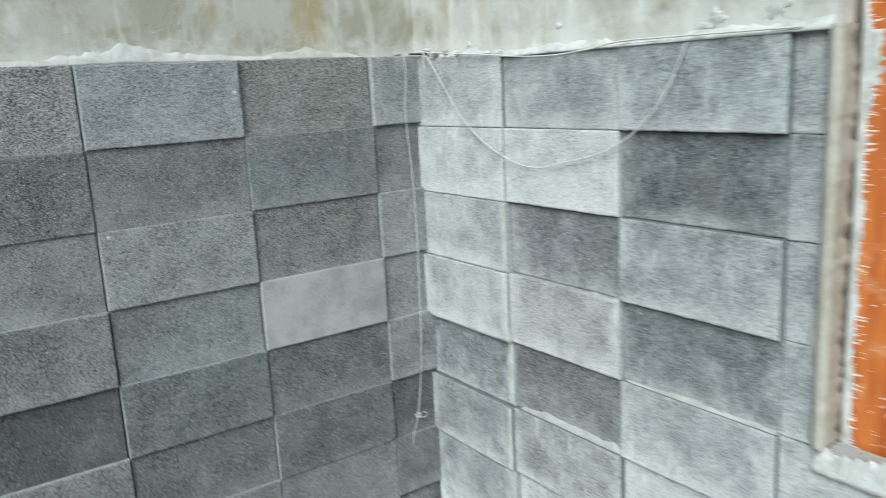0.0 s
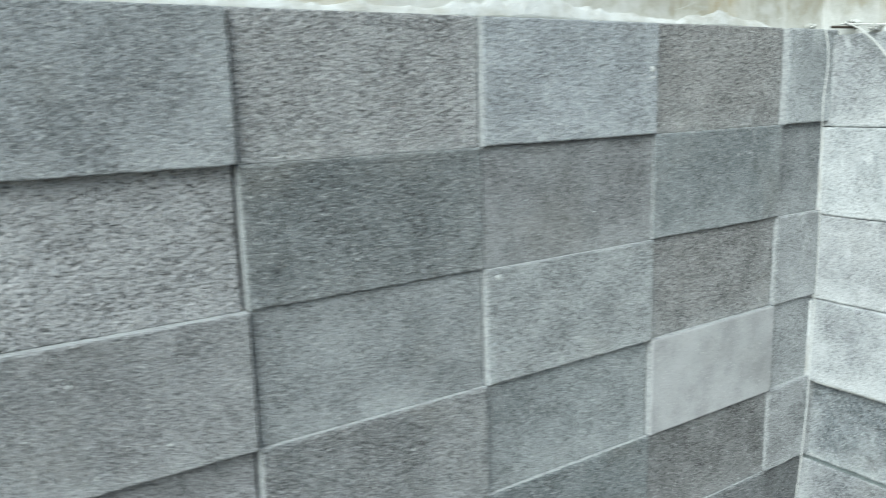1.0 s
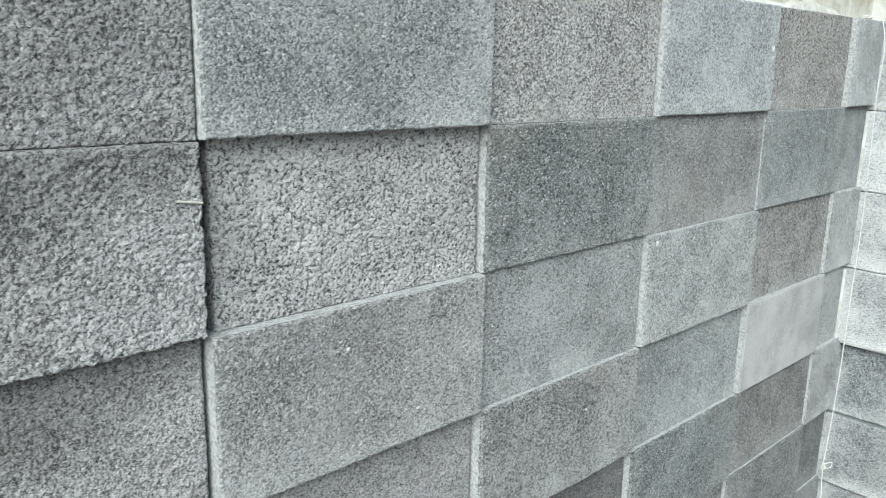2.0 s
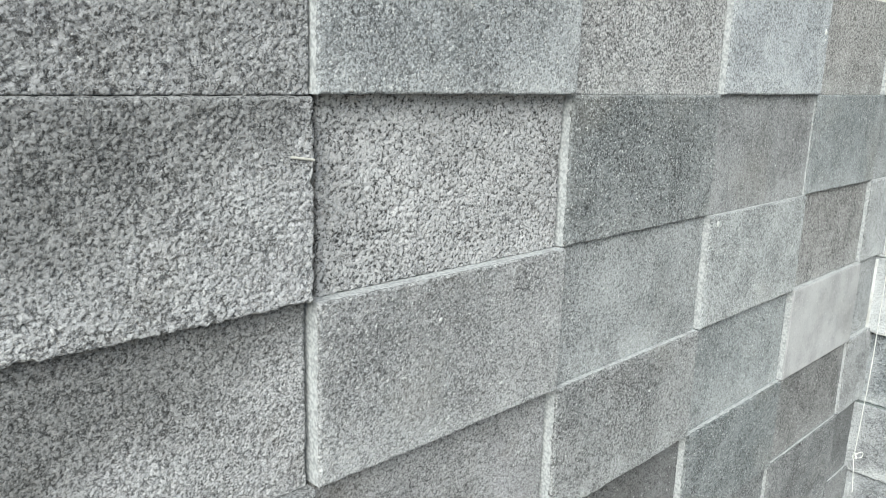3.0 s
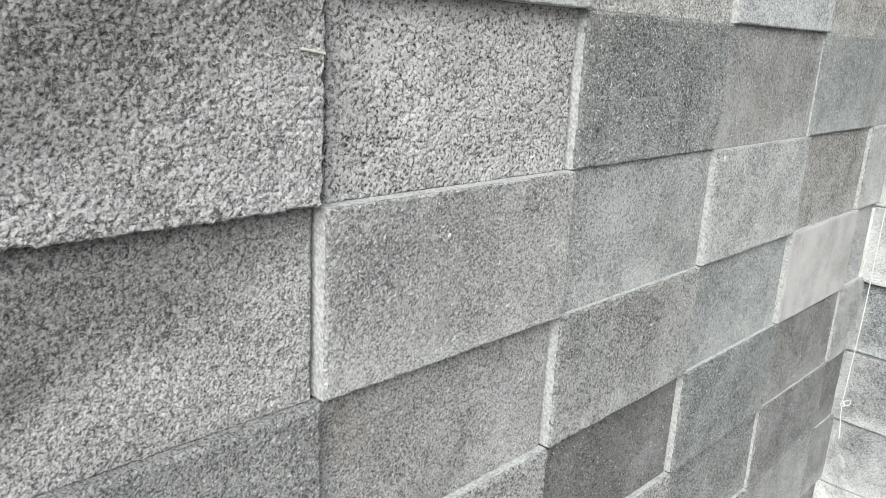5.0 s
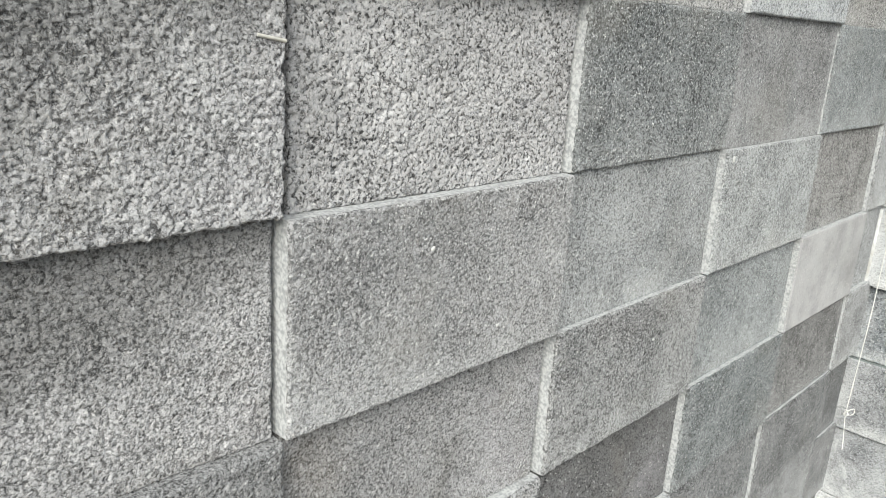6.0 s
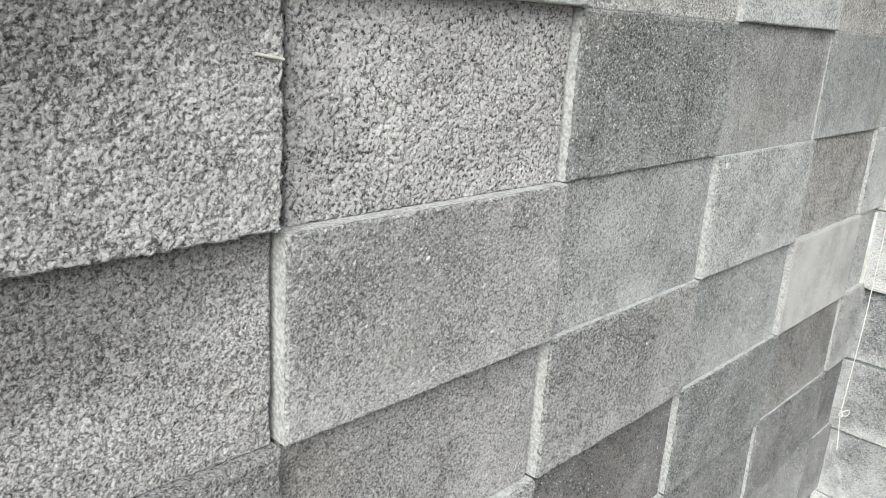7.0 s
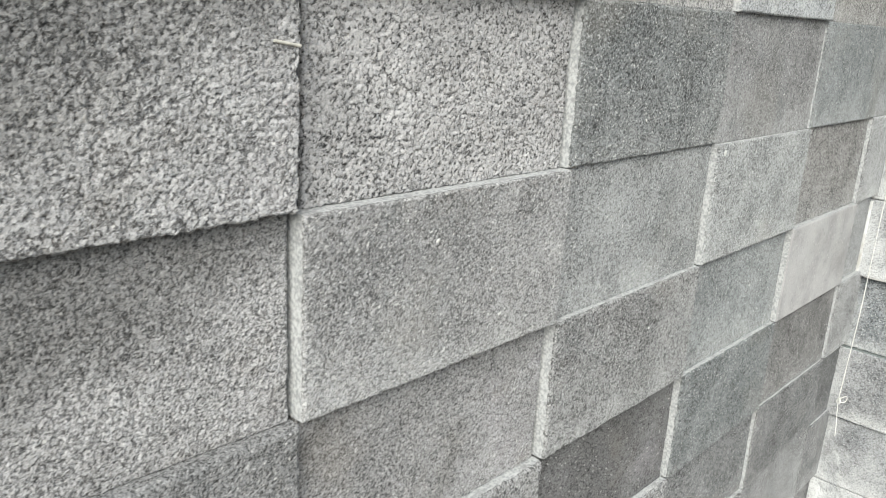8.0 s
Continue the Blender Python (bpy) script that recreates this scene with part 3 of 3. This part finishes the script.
# ---- window ----
window = tagged(new("window_1"), "orange stained wooden window frame spattered with white mortar", "window", kind="structure")
bm = bmesh.new()
FX0, FX1 = 0.042, 0.12
add_box(bm, (FX0, y1 - 0.040, z0 + 0.006), (FX1, y1 - 0.001, z1 - 0.002), 0.002)
part("frame_stile", bm, MAT_ORANGE, window)
part("frame_stile", add_box(bmesh.new(), (FX0, y0 + 0.001, z0 + 0.006), (FX1, y0 + 0.040, z1 - 0.002), 0.002), MAT_ORANGE, window)
part("frame_rail", add_box(bmesh.new(), (FX0 + 0.001, y0 + 0.0405, z0 + 0.006), (FX1, y1 - 0.0405, z0 + 0.040), 0.002), MAT_ORANGE, window)
part("frame_rail", add_box(bmesh.new(), (FX0 + 0.001, y0 + 0.0405, z1 - 0.040), (FX1, y1 - 0.0405, z1 - 0.002), 0.002), MAT_ORANGE, window)
bm = bmesh.new()
ya, yb, za, zb = y0 + 0.041, y1 - 0.041, z0 + 0.041, z1 - 0.041
add_box(bm, (FX0 + 0.012, yb - 0.05, za), (FX1 - 0.02, yb, zb), 0.002)
add_box(bm, (FX0 + 0.012, ya, za), (FX1 - 0.02, ya + 0.05, zb), 0.002)
add_box(bm, (FX0 + 0.012, ya + 0.05, za), (FX1 - 0.02, yb - 0.05, za + 0.05), 0.002)
add_box(bm, (FX0 + 0.012, ya + 0.05, zb - 0.05), (FX1 - 0.02, yb - 0.05, zb), 0.002)
part("sash", bm, MAT_OCHRE, window, "ochre wooden sash")
part("pane", add_box(bmesh.new(), (0.075, ya + 0.045, za + 0.045), (0.079, yb - 0.045, zb - 0.045)), MAT_GLASS, window)
lumpy_bead("reveal_mortar", (-0.001, y1 - 0.001, z0 + 0.016), (-0.001, y1 - 0.001, TOP - 0.011), (0, -1, 0), [(0, 0.046), (0.3, 0.045), (0.6, 0.047), (1, 0.046)],
           0.006, MAT_MORTAR_BEIGE, window, "beige mortar along the window reveal", 8)
lumpy_bead("reveal_edge_mortar", (0.0055, y1 + 0.001, TOP - 0.13), (0.0055, y1 + 0.001, z0 + 0.02), (-1, 0, 0), [(0, 0.004), (0.15, 0.009), (0.4, 0.006), (0.6, 0.013), (0.8, 0.008), (1, 0.012)],
           0.0036, MAT_DULL, window, "pale lime along the reveal's edge", 14)
lumpy_bead("edge_mortar", (0.0415, y1 - 0.0015, z0 + 0.005), (0.0415, y1 - 0.0015, 1.56), (-1, 0, 0),
           [(0, 0.011), (0.3, 0.013), (0.6, 0.010), (0.8, 0.013), (0.9, 0.004), (1, 0.003)], 0.003, MAT_MORTAR, window, "white mortar smeared on the frame's edge", 9)
lumpy_bead("frame_smear", (0.0418, y1 - 0.003, 1.365), (0.0418, y1 - 0.003, 1.483), (-1, 0, 0),
           [(0, 0.012), (0.2, 0.018), (0.5, 0.026), (0.8, 0.04), (1, 0.045)], 0.0022, MAT_MORTAR, window, "white mortar smeared over the orange wood", 12)
lumpy_bead("sill_mortar", (0.006, y0, 1.072), (0.006, y1 + 0.004, 1.072), (-1, 0, 0), [(0, 0.03), (0.5, 0.026), (1, 0.028)],
           0.007, MAT_MORTAR, window, "white mortar under the window", 10)
part("sill", add_box(bmesh.new(), (0.006, y0 + 0.002, z0 - 0.01), (0.17, y1 - 0.002, z0 + 0.004), 0.001), MAT_MORTAR, window)

# ---- string, stick and straw ----
stick = tagged(new("nail"), "dark iron nail bridging the corner on the stones", "nail")
a, b = Vector((-0.021, -0.006, TOP + 0.0016)), Vector((-0.002, -0.022, TOP + 0.0006))
tube("shank", [a, a.lerp(b, 0.5), b], 0.0015, MAT_STICK, stick)
tube("head", [b, b.lerp(a, -0.05)], 0.0026, MAT_STICK, stick)

plumb = tagged(new("string"), "thin white nylon string hanging down the corner with a knot", "string")
tube("line", [(-0.030, -0.004, 1.506), (-0.033, -0.012, 1.474), (-0.038, -0.013, 1.417), (-0.034, -0.014, 1.332), (-0.032, -0.015, 1.244),
              (-0.034, -0.015, 1.155), (-0.037, -0.016, 1.063), (-0.046, -0.016, 0.97), (-0.052, -0.0166, 0.940)], 0.00065, MAT_STRING, plumb)
knot = [(-0.052 + 0.004 * math.cos(i * 1.4), -0.0175 + 0.0022 * math.sin(i * 2.1), 0.940 + 0.0035 * math.sin(i * 1.4)) for i in range(10)]
tube("knot", knot, 0.00065, MAT_STRING, plumb)
tube("knot_loop", [(-0.052, -0.017, 0.941), (-0.047, -0.021, 0.944), (-0.040, -0.023, 0.942), (-0.040, -0.023, 0.937), (-0.046, -0.021, 0.936), (-0.052, -0.018, 0.938)],
     0.0006, MAT_STRING, plumb)
tube("loose_end", [(-0.052, -0.0166, 0.938), (-0.059, -0.020, 0.925), (-0.067, -0.024, 0.912), (-0.070, -0.026, 0.8985)], 0.0006, MAT_STRING, plumb)

loop = tagged(new("string"), "slack white nylon string hung in a loop across the stones", "string")
tube("line", [(-0.008, -0.014, 1.506), (-0.010, -0.033, 1.497), (-0.012, -0.079, 1.451), (-0.011, -0.129, 1.399), (-0.010, -0.201, 1.359), (-0.009, -0.262, 1.346),
              (-0.009, -0.319, 1.355), (-0.008, -0.401, 1.378), (-0.008, -0.45, 1.412), (-0.008, -0.479, 1.449), (-0.006, -0.494, 1.484)], 0.0010, MAT_STRING, loop)
taut = tagged(new("string"), "white nylon string sagging along the top of the stones", "string")
tube("line", [(-0.006, -0.008, 1.505), (-0.008, -0.05, 1.501), (-0.008, -0.161, 1.492), (-0.008, -0.284, 1.483), (-0.008, -0.36, 1.486), (-0.008, -0.403, 1.491),
              (-0.008, -0.472, 1.491), (-0.006, -0.551, 1.490), (-0.002, -0.615, 1.489)], 0.0010, MAT_STRING, taut)
straw = tagged(new("straw"), "short pale straw stuck to a coarse stone's edge", "straw")
tube("stalk", [(-0.8985, 0.0004, 1.3722), (-0.893, 0.0, 1.3714), (-0.8860, 0.0003, 1.3703)], 0.0007, MAT_STRAW, straw)

# ---- stones of the north wall ----
# per stone: relief, grey value, warmth, how far it stands back in millimetres
NORTH = {
    "K": [("fine", 0.312, -0.043, 0), ("fine", 0.197, -0.033, 7), ("fine", 0.252, -0.023, 1), ("fine", 0.260, -0.023, 7), ("fine", 0.273, -0.013, 0.5), ("medium", 0.142, -0.013, 6), ("fine", 0.192, -0.013, 2.5)],
    "A": [("medium", 0.254, 0.01, 7), ("fine", 0.186, -0.035, 2.2), ("medium", 0.230, 0.005, 6), ("smooth", 0.330, 0.006, 0), ("medium", 0.169, -0.005, 4.5), ("medium", 0.163, -0.015, 0.5), ("fine", 0.218, -0.015, 3)],
    "B": [("fine", 0.312, -0.03, 0), ("fine", 0.196, -0.003, 5), ("fine", 0.283, -0.015, 0), ("fine", 0.236, -0.03, 6), ("medium", 0.172, -0.03, 0), ("medium", 0.181, -0.023, 5.5), ("medium", 0.218, -0.003, 0)],
    "C": [("medium", 0.334, 0.01, 6), ("medium", 0.185, -0.02, 2.5), ("fine", 0.243, -0.02, 6), ("medium", 0.244, 0, 0), ("coarse", 0.161, 0, 7), ("medium", 0.262, -0.01, 0), ("medium", 0.218, 0, 6)],
    "D": [("fine", 0.268, -0.02, 0), ("pitted", 0.362, 0.004, 9), ("fine", 0.253, 0, 0), ("speckled", 0.319, 0, 8), ("medium", 0.262, 0, 0), ("medium", 0.218, 0, 8), ("medium", 0.218, 0, 0)],
    "E": [("coarse", 0.282, 0, 5), ("coarse", 0.358, 0, 0), ("speckled", 0.338, 0.004, 8), ("speckled", 0.250, -0.01, 0), ("speckled", 0.252, 0, 9), ("medium", 0.232, 0, 0), ("medium", 0.232, 0, 9)],
}
STEP = {"K": 0.0012, "A": 0.0011, "B": 0.0010, "C": 0.0008, "D": 0.0007, "E": 0.0006}
# alpha: E1's stain, E2's painted overhang shade, cement haze on K and A
STAIN_SHADE_HAZE = {("E", 1): 0.75, ("E", 2): 0.7, ("D", 1): 0.0, ("K", 0): 0.6, ("K", 2): 0.6, ("A", 3): 0.1}
HUE = {("B", 0): (0.98, 0.996, 1.028), ("A", 0): (1.015, 1, 0.98), ("D", 0): (0.986, 1, 1.012), ("C", 1): (0.975, 1.006, 1.006), ("B", 1): (0.994, 0.996, 1.006), ("A", 1): (0.966, 1, 1.008),
       ("C", 2): (0.988, 1, 1), ("B", 2): (0.984, 1.003, 1), ("A", 2): (1.012, 1, 0.98), ("B", 3): (0.982, 1.005, 1.006), ("A", 4): (1.015, 1, 0.98), ("B", 4): (0.962, 1.005, 1.005), ("C", 3): (0.994, 1, 0.996)}
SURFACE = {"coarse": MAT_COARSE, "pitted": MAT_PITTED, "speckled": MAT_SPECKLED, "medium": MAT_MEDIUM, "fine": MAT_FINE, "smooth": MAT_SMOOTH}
STANDS_OUT = {"andesite_honed": "smooth pale honed stone", "andesite_flamed_coarse": "coarse flamed stone with dark pits and painted stain and shade at its upper left", "andesite_flamed_pitted": "pale flamed stone with scattered dark pits",
              "andesite_flamed_speckled": "speckled grey flamed stone"}
GAP = 0.0003
PLAIN = {}


def stone(parent, m, mesh, material, value, warm, haze=0.3, hue=(1, 1, 1), edge=MAT_SAWN):
    ob = tagged(new("stone", mesh), STANDS_OUT.get(material.name, ""))
    ob.parent = parent
    ob.matrix_basis = m
    if not mesh.materials:
        mesh.materials.append(material)
        mesh.materials.append(material if material in (MAT_COARSE, MAT_PITTED, MAT_SPECKLED) else edge)
    ob.color = (hue[0] * value * (1 + warm), hue[1] * value, hue[2] * value * (1 - (0.3 if warm < 0 else 1.0) * warm), haze)
    return ob


def plain_stone(w, material):
    """A simple stone with a worn arris, shared by the courses far from the camera."""
    key = (round(w, 4), material.name)
    if key not in PLAIN:
        PLAIN[key] = stone_mesh(w - GAP, COURSE - GAP, 0.05, "smooth", 7)
    return PLAIN[key]


tone = random.Random(11)
columns = [("K", -K_WIDTH / 2 + 0.004, K_WIDTH + 0.008)] + [(c, -K_WIDTH - LENGTH * (i + 0.5), LENGTH) for i, c in enumerate("ABCDEFGHIJKLM")]
for i, (col, xc, w) in enumerate(columns):
    for row in range(15):
        zc, w = TOP - COURSE * (row + 0.5), columns[i][2]
        spec = NORTH[col][row] if (i < 6 and row < 7) else None
        if i == 5 and row > 4:
            spec = None
        if spec:
            relief, value, warm, back = spec
            slack = 0.0034 if back >= 8 else 0.0022 if back >= 6 else 0.0
            if (col, row) == ("D", 1):  # set with an open joint beside the proud coarse stone
                w, xc_here = w - 0.0040, xc + 0.0020
            else:
                xc_here = xc
            tuck = 0.0014 if back >= 3 else 0.0  # runs on behind the prouder stones above and below
            mesh = stone_mesh(w - GAP - 0.0008 - slack, COURSE - GAP + tuck, STEP[col], relief, 100 + 17 * i + row, 1.0 if back < 3 else 0.7 if relief == "pitted" else 0.1)
            stone(wall_north, Matrix.Translation((xc_here, back / 1000, zc)), mesh, SURFACE[relief], value, warm, STAIN_SHADE_HAZE.get((col, row), 0.3), HUE.get((col, row), (1, 1, 1)))
        else:
            back = 0.0 if (i + row) % 2 == 0 else 0.009
            stone(wall_north, Matrix.Translation((xc, back, zc)), plain_stone(w, MAT_MEDIUM), MAT_MEDIUM, tone.uniform(0.14, 0.23), tone.uniform(-0.04, 0.05))

# ---- stones of the east wall ----
EAST = {  # grey value, how far it stands back in millimetres, how much cement haze, warmth
    "P": [(0.29, -2, 0.60, 0), (0.30, -4, 0.85, -0.02), (0.29, -3, 0.65, 0.02), (0.29, -6, 0.70, 0), (0.20, 3, 0.30, -0.04), (0.225, -5, 0.44, 0), (0.235, -1, 0.50, 0), (0.28, 0, 0.85, 0)],
    "Q": [(0.25, 3, 0.50, -0.02), (0.36, 0, 0.90, 0.01), (0.20, 8, 0.25, 0), (0.28, 0, 0.60, 0.05), (0.175, 9, 0.15, 0.04), (0.24, 0, 0.50, 0.03), (0.29, 8, 0.85, 0), (0.27, 0, 0.75, 0)],
    "R": [(0.26, 0, 0.50, -0.06), (0.135, 9, 0.22, -0.05), (0.24, 0, 0.50, -0.04), (0.165, 9, 0.30, -0.05), (0.27, 1, 0.62, 0), (0.30, 8, 0.85, 0), (0.29, 0, 0.70, 0), (0.27, 8, 0.70, 0)],
    "S": [(0.25, 8, 0.50, 0), (0.25, 6, 0.45, -0.03), (0.26, 8, 0.55, -0.03), (0.27, 8, 0.60, -0.02), (0.29, 7, 0.80, 0), (0.29, 8, 0.80, 0), (0.28, 8, 0.80, 0), (0.27, 0, 0.80, 0)],
}
DARK_EDGED = ("P0", "R0", "R2", "P5", "Q5", "R4")  # stones whose cut sides are dark grey-green
TURN_EAST = Matrix.Rotation(radians(-90), 4, "Z")
names = "PQRSTUVWXYZ"
for i in range(11):
    for row in range(15):
        ends = [0.012, -0.194, -0.397, -0.602]
        w = LENGTH if i > 2 else ends[i] - ends[i + 1]
        yc = -0.602 - LENGTH * (i - 2.5) if i > 2 else (ends[i] + ends[i + 1]) / 2
        beside = row < 4 and i >= 3
        if beside:
            if i > 3:
                continue
            w = 0.041
            yc = -0.602 - w / 2
        zc = TOP - 0.006 - COURSE * (row + 0.5)
        h = COURSE
        if row == 0 and i > 0:
            h, zc = COURSE - 0.005, zc - 0.0025
        if i < 4 and row < 8:
            value, back, haze, warm = EAST[names[i]][row]
            mesh = stone_mesh(w - GAP, h - GAP, 0.0016, "fine", 500 + 17 * i + row)
            stone(wall_east, Matrix.Translation((back / 1000, yc, zc)) @ TURN_EAST, mesh, MAT_HAZED, value, warm - 0.035, haze, (1, 1, 1.025), MAT_SAWN_DARK if names[i] + str(row) in DARK_EDGED else MAT_SAWN)
        else:
            back = 0.0 if (i + row) % 2 else 0.009
            stone(wall_east, Matrix.Translation((back, yc, zc)) @ TURN_EAST, plain_stone(w, MAT_HAZED), MAT_HAZED, tone.uniform(0.18, 0.28), tone.uniform(-0.04, 0.02), 0.6)

# ---- crumbs of mortar stuck to the north wall ----
crumbs = random.Random(5)


def crumb(x, z, y, size):
    bm = bmesh.new()
    bmesh.ops.create_icosphere(bm, subdivisions=2, radius=size)
    for v in bm.verts:
        v.co *= 0.75 + 0.5 * crumbs.random()
        v.co.y *= 0.35
    ob = part("mortar_crumb", bm, MAT_MORTAR, wall_north)
    ob.location = (x, y, z)


crumb(-0.293, 1.459, 0.0002, 0.0028)
crumb(-0.473, 1.2925, 0.0002, 0.0026)
crumb(-0.292, 1.452, 0.0003, 0.0014)
for x, z, y in ((-0.745, 1.222, 0.0004), (-0.60, 1.325, 0.003), (-0.40, 1.245, 0.0004), (-0.655, 1.43, 0.0066), (-0.56, 1.165, 0.0005), (-0.8, 1.275, 0.0003), (-0.36, 1.335, 0.0045), (-0.2, 1.36, 0.0037)):
    crumb(x, z, y, crumbs.uniform(0.0008, 0.0016))
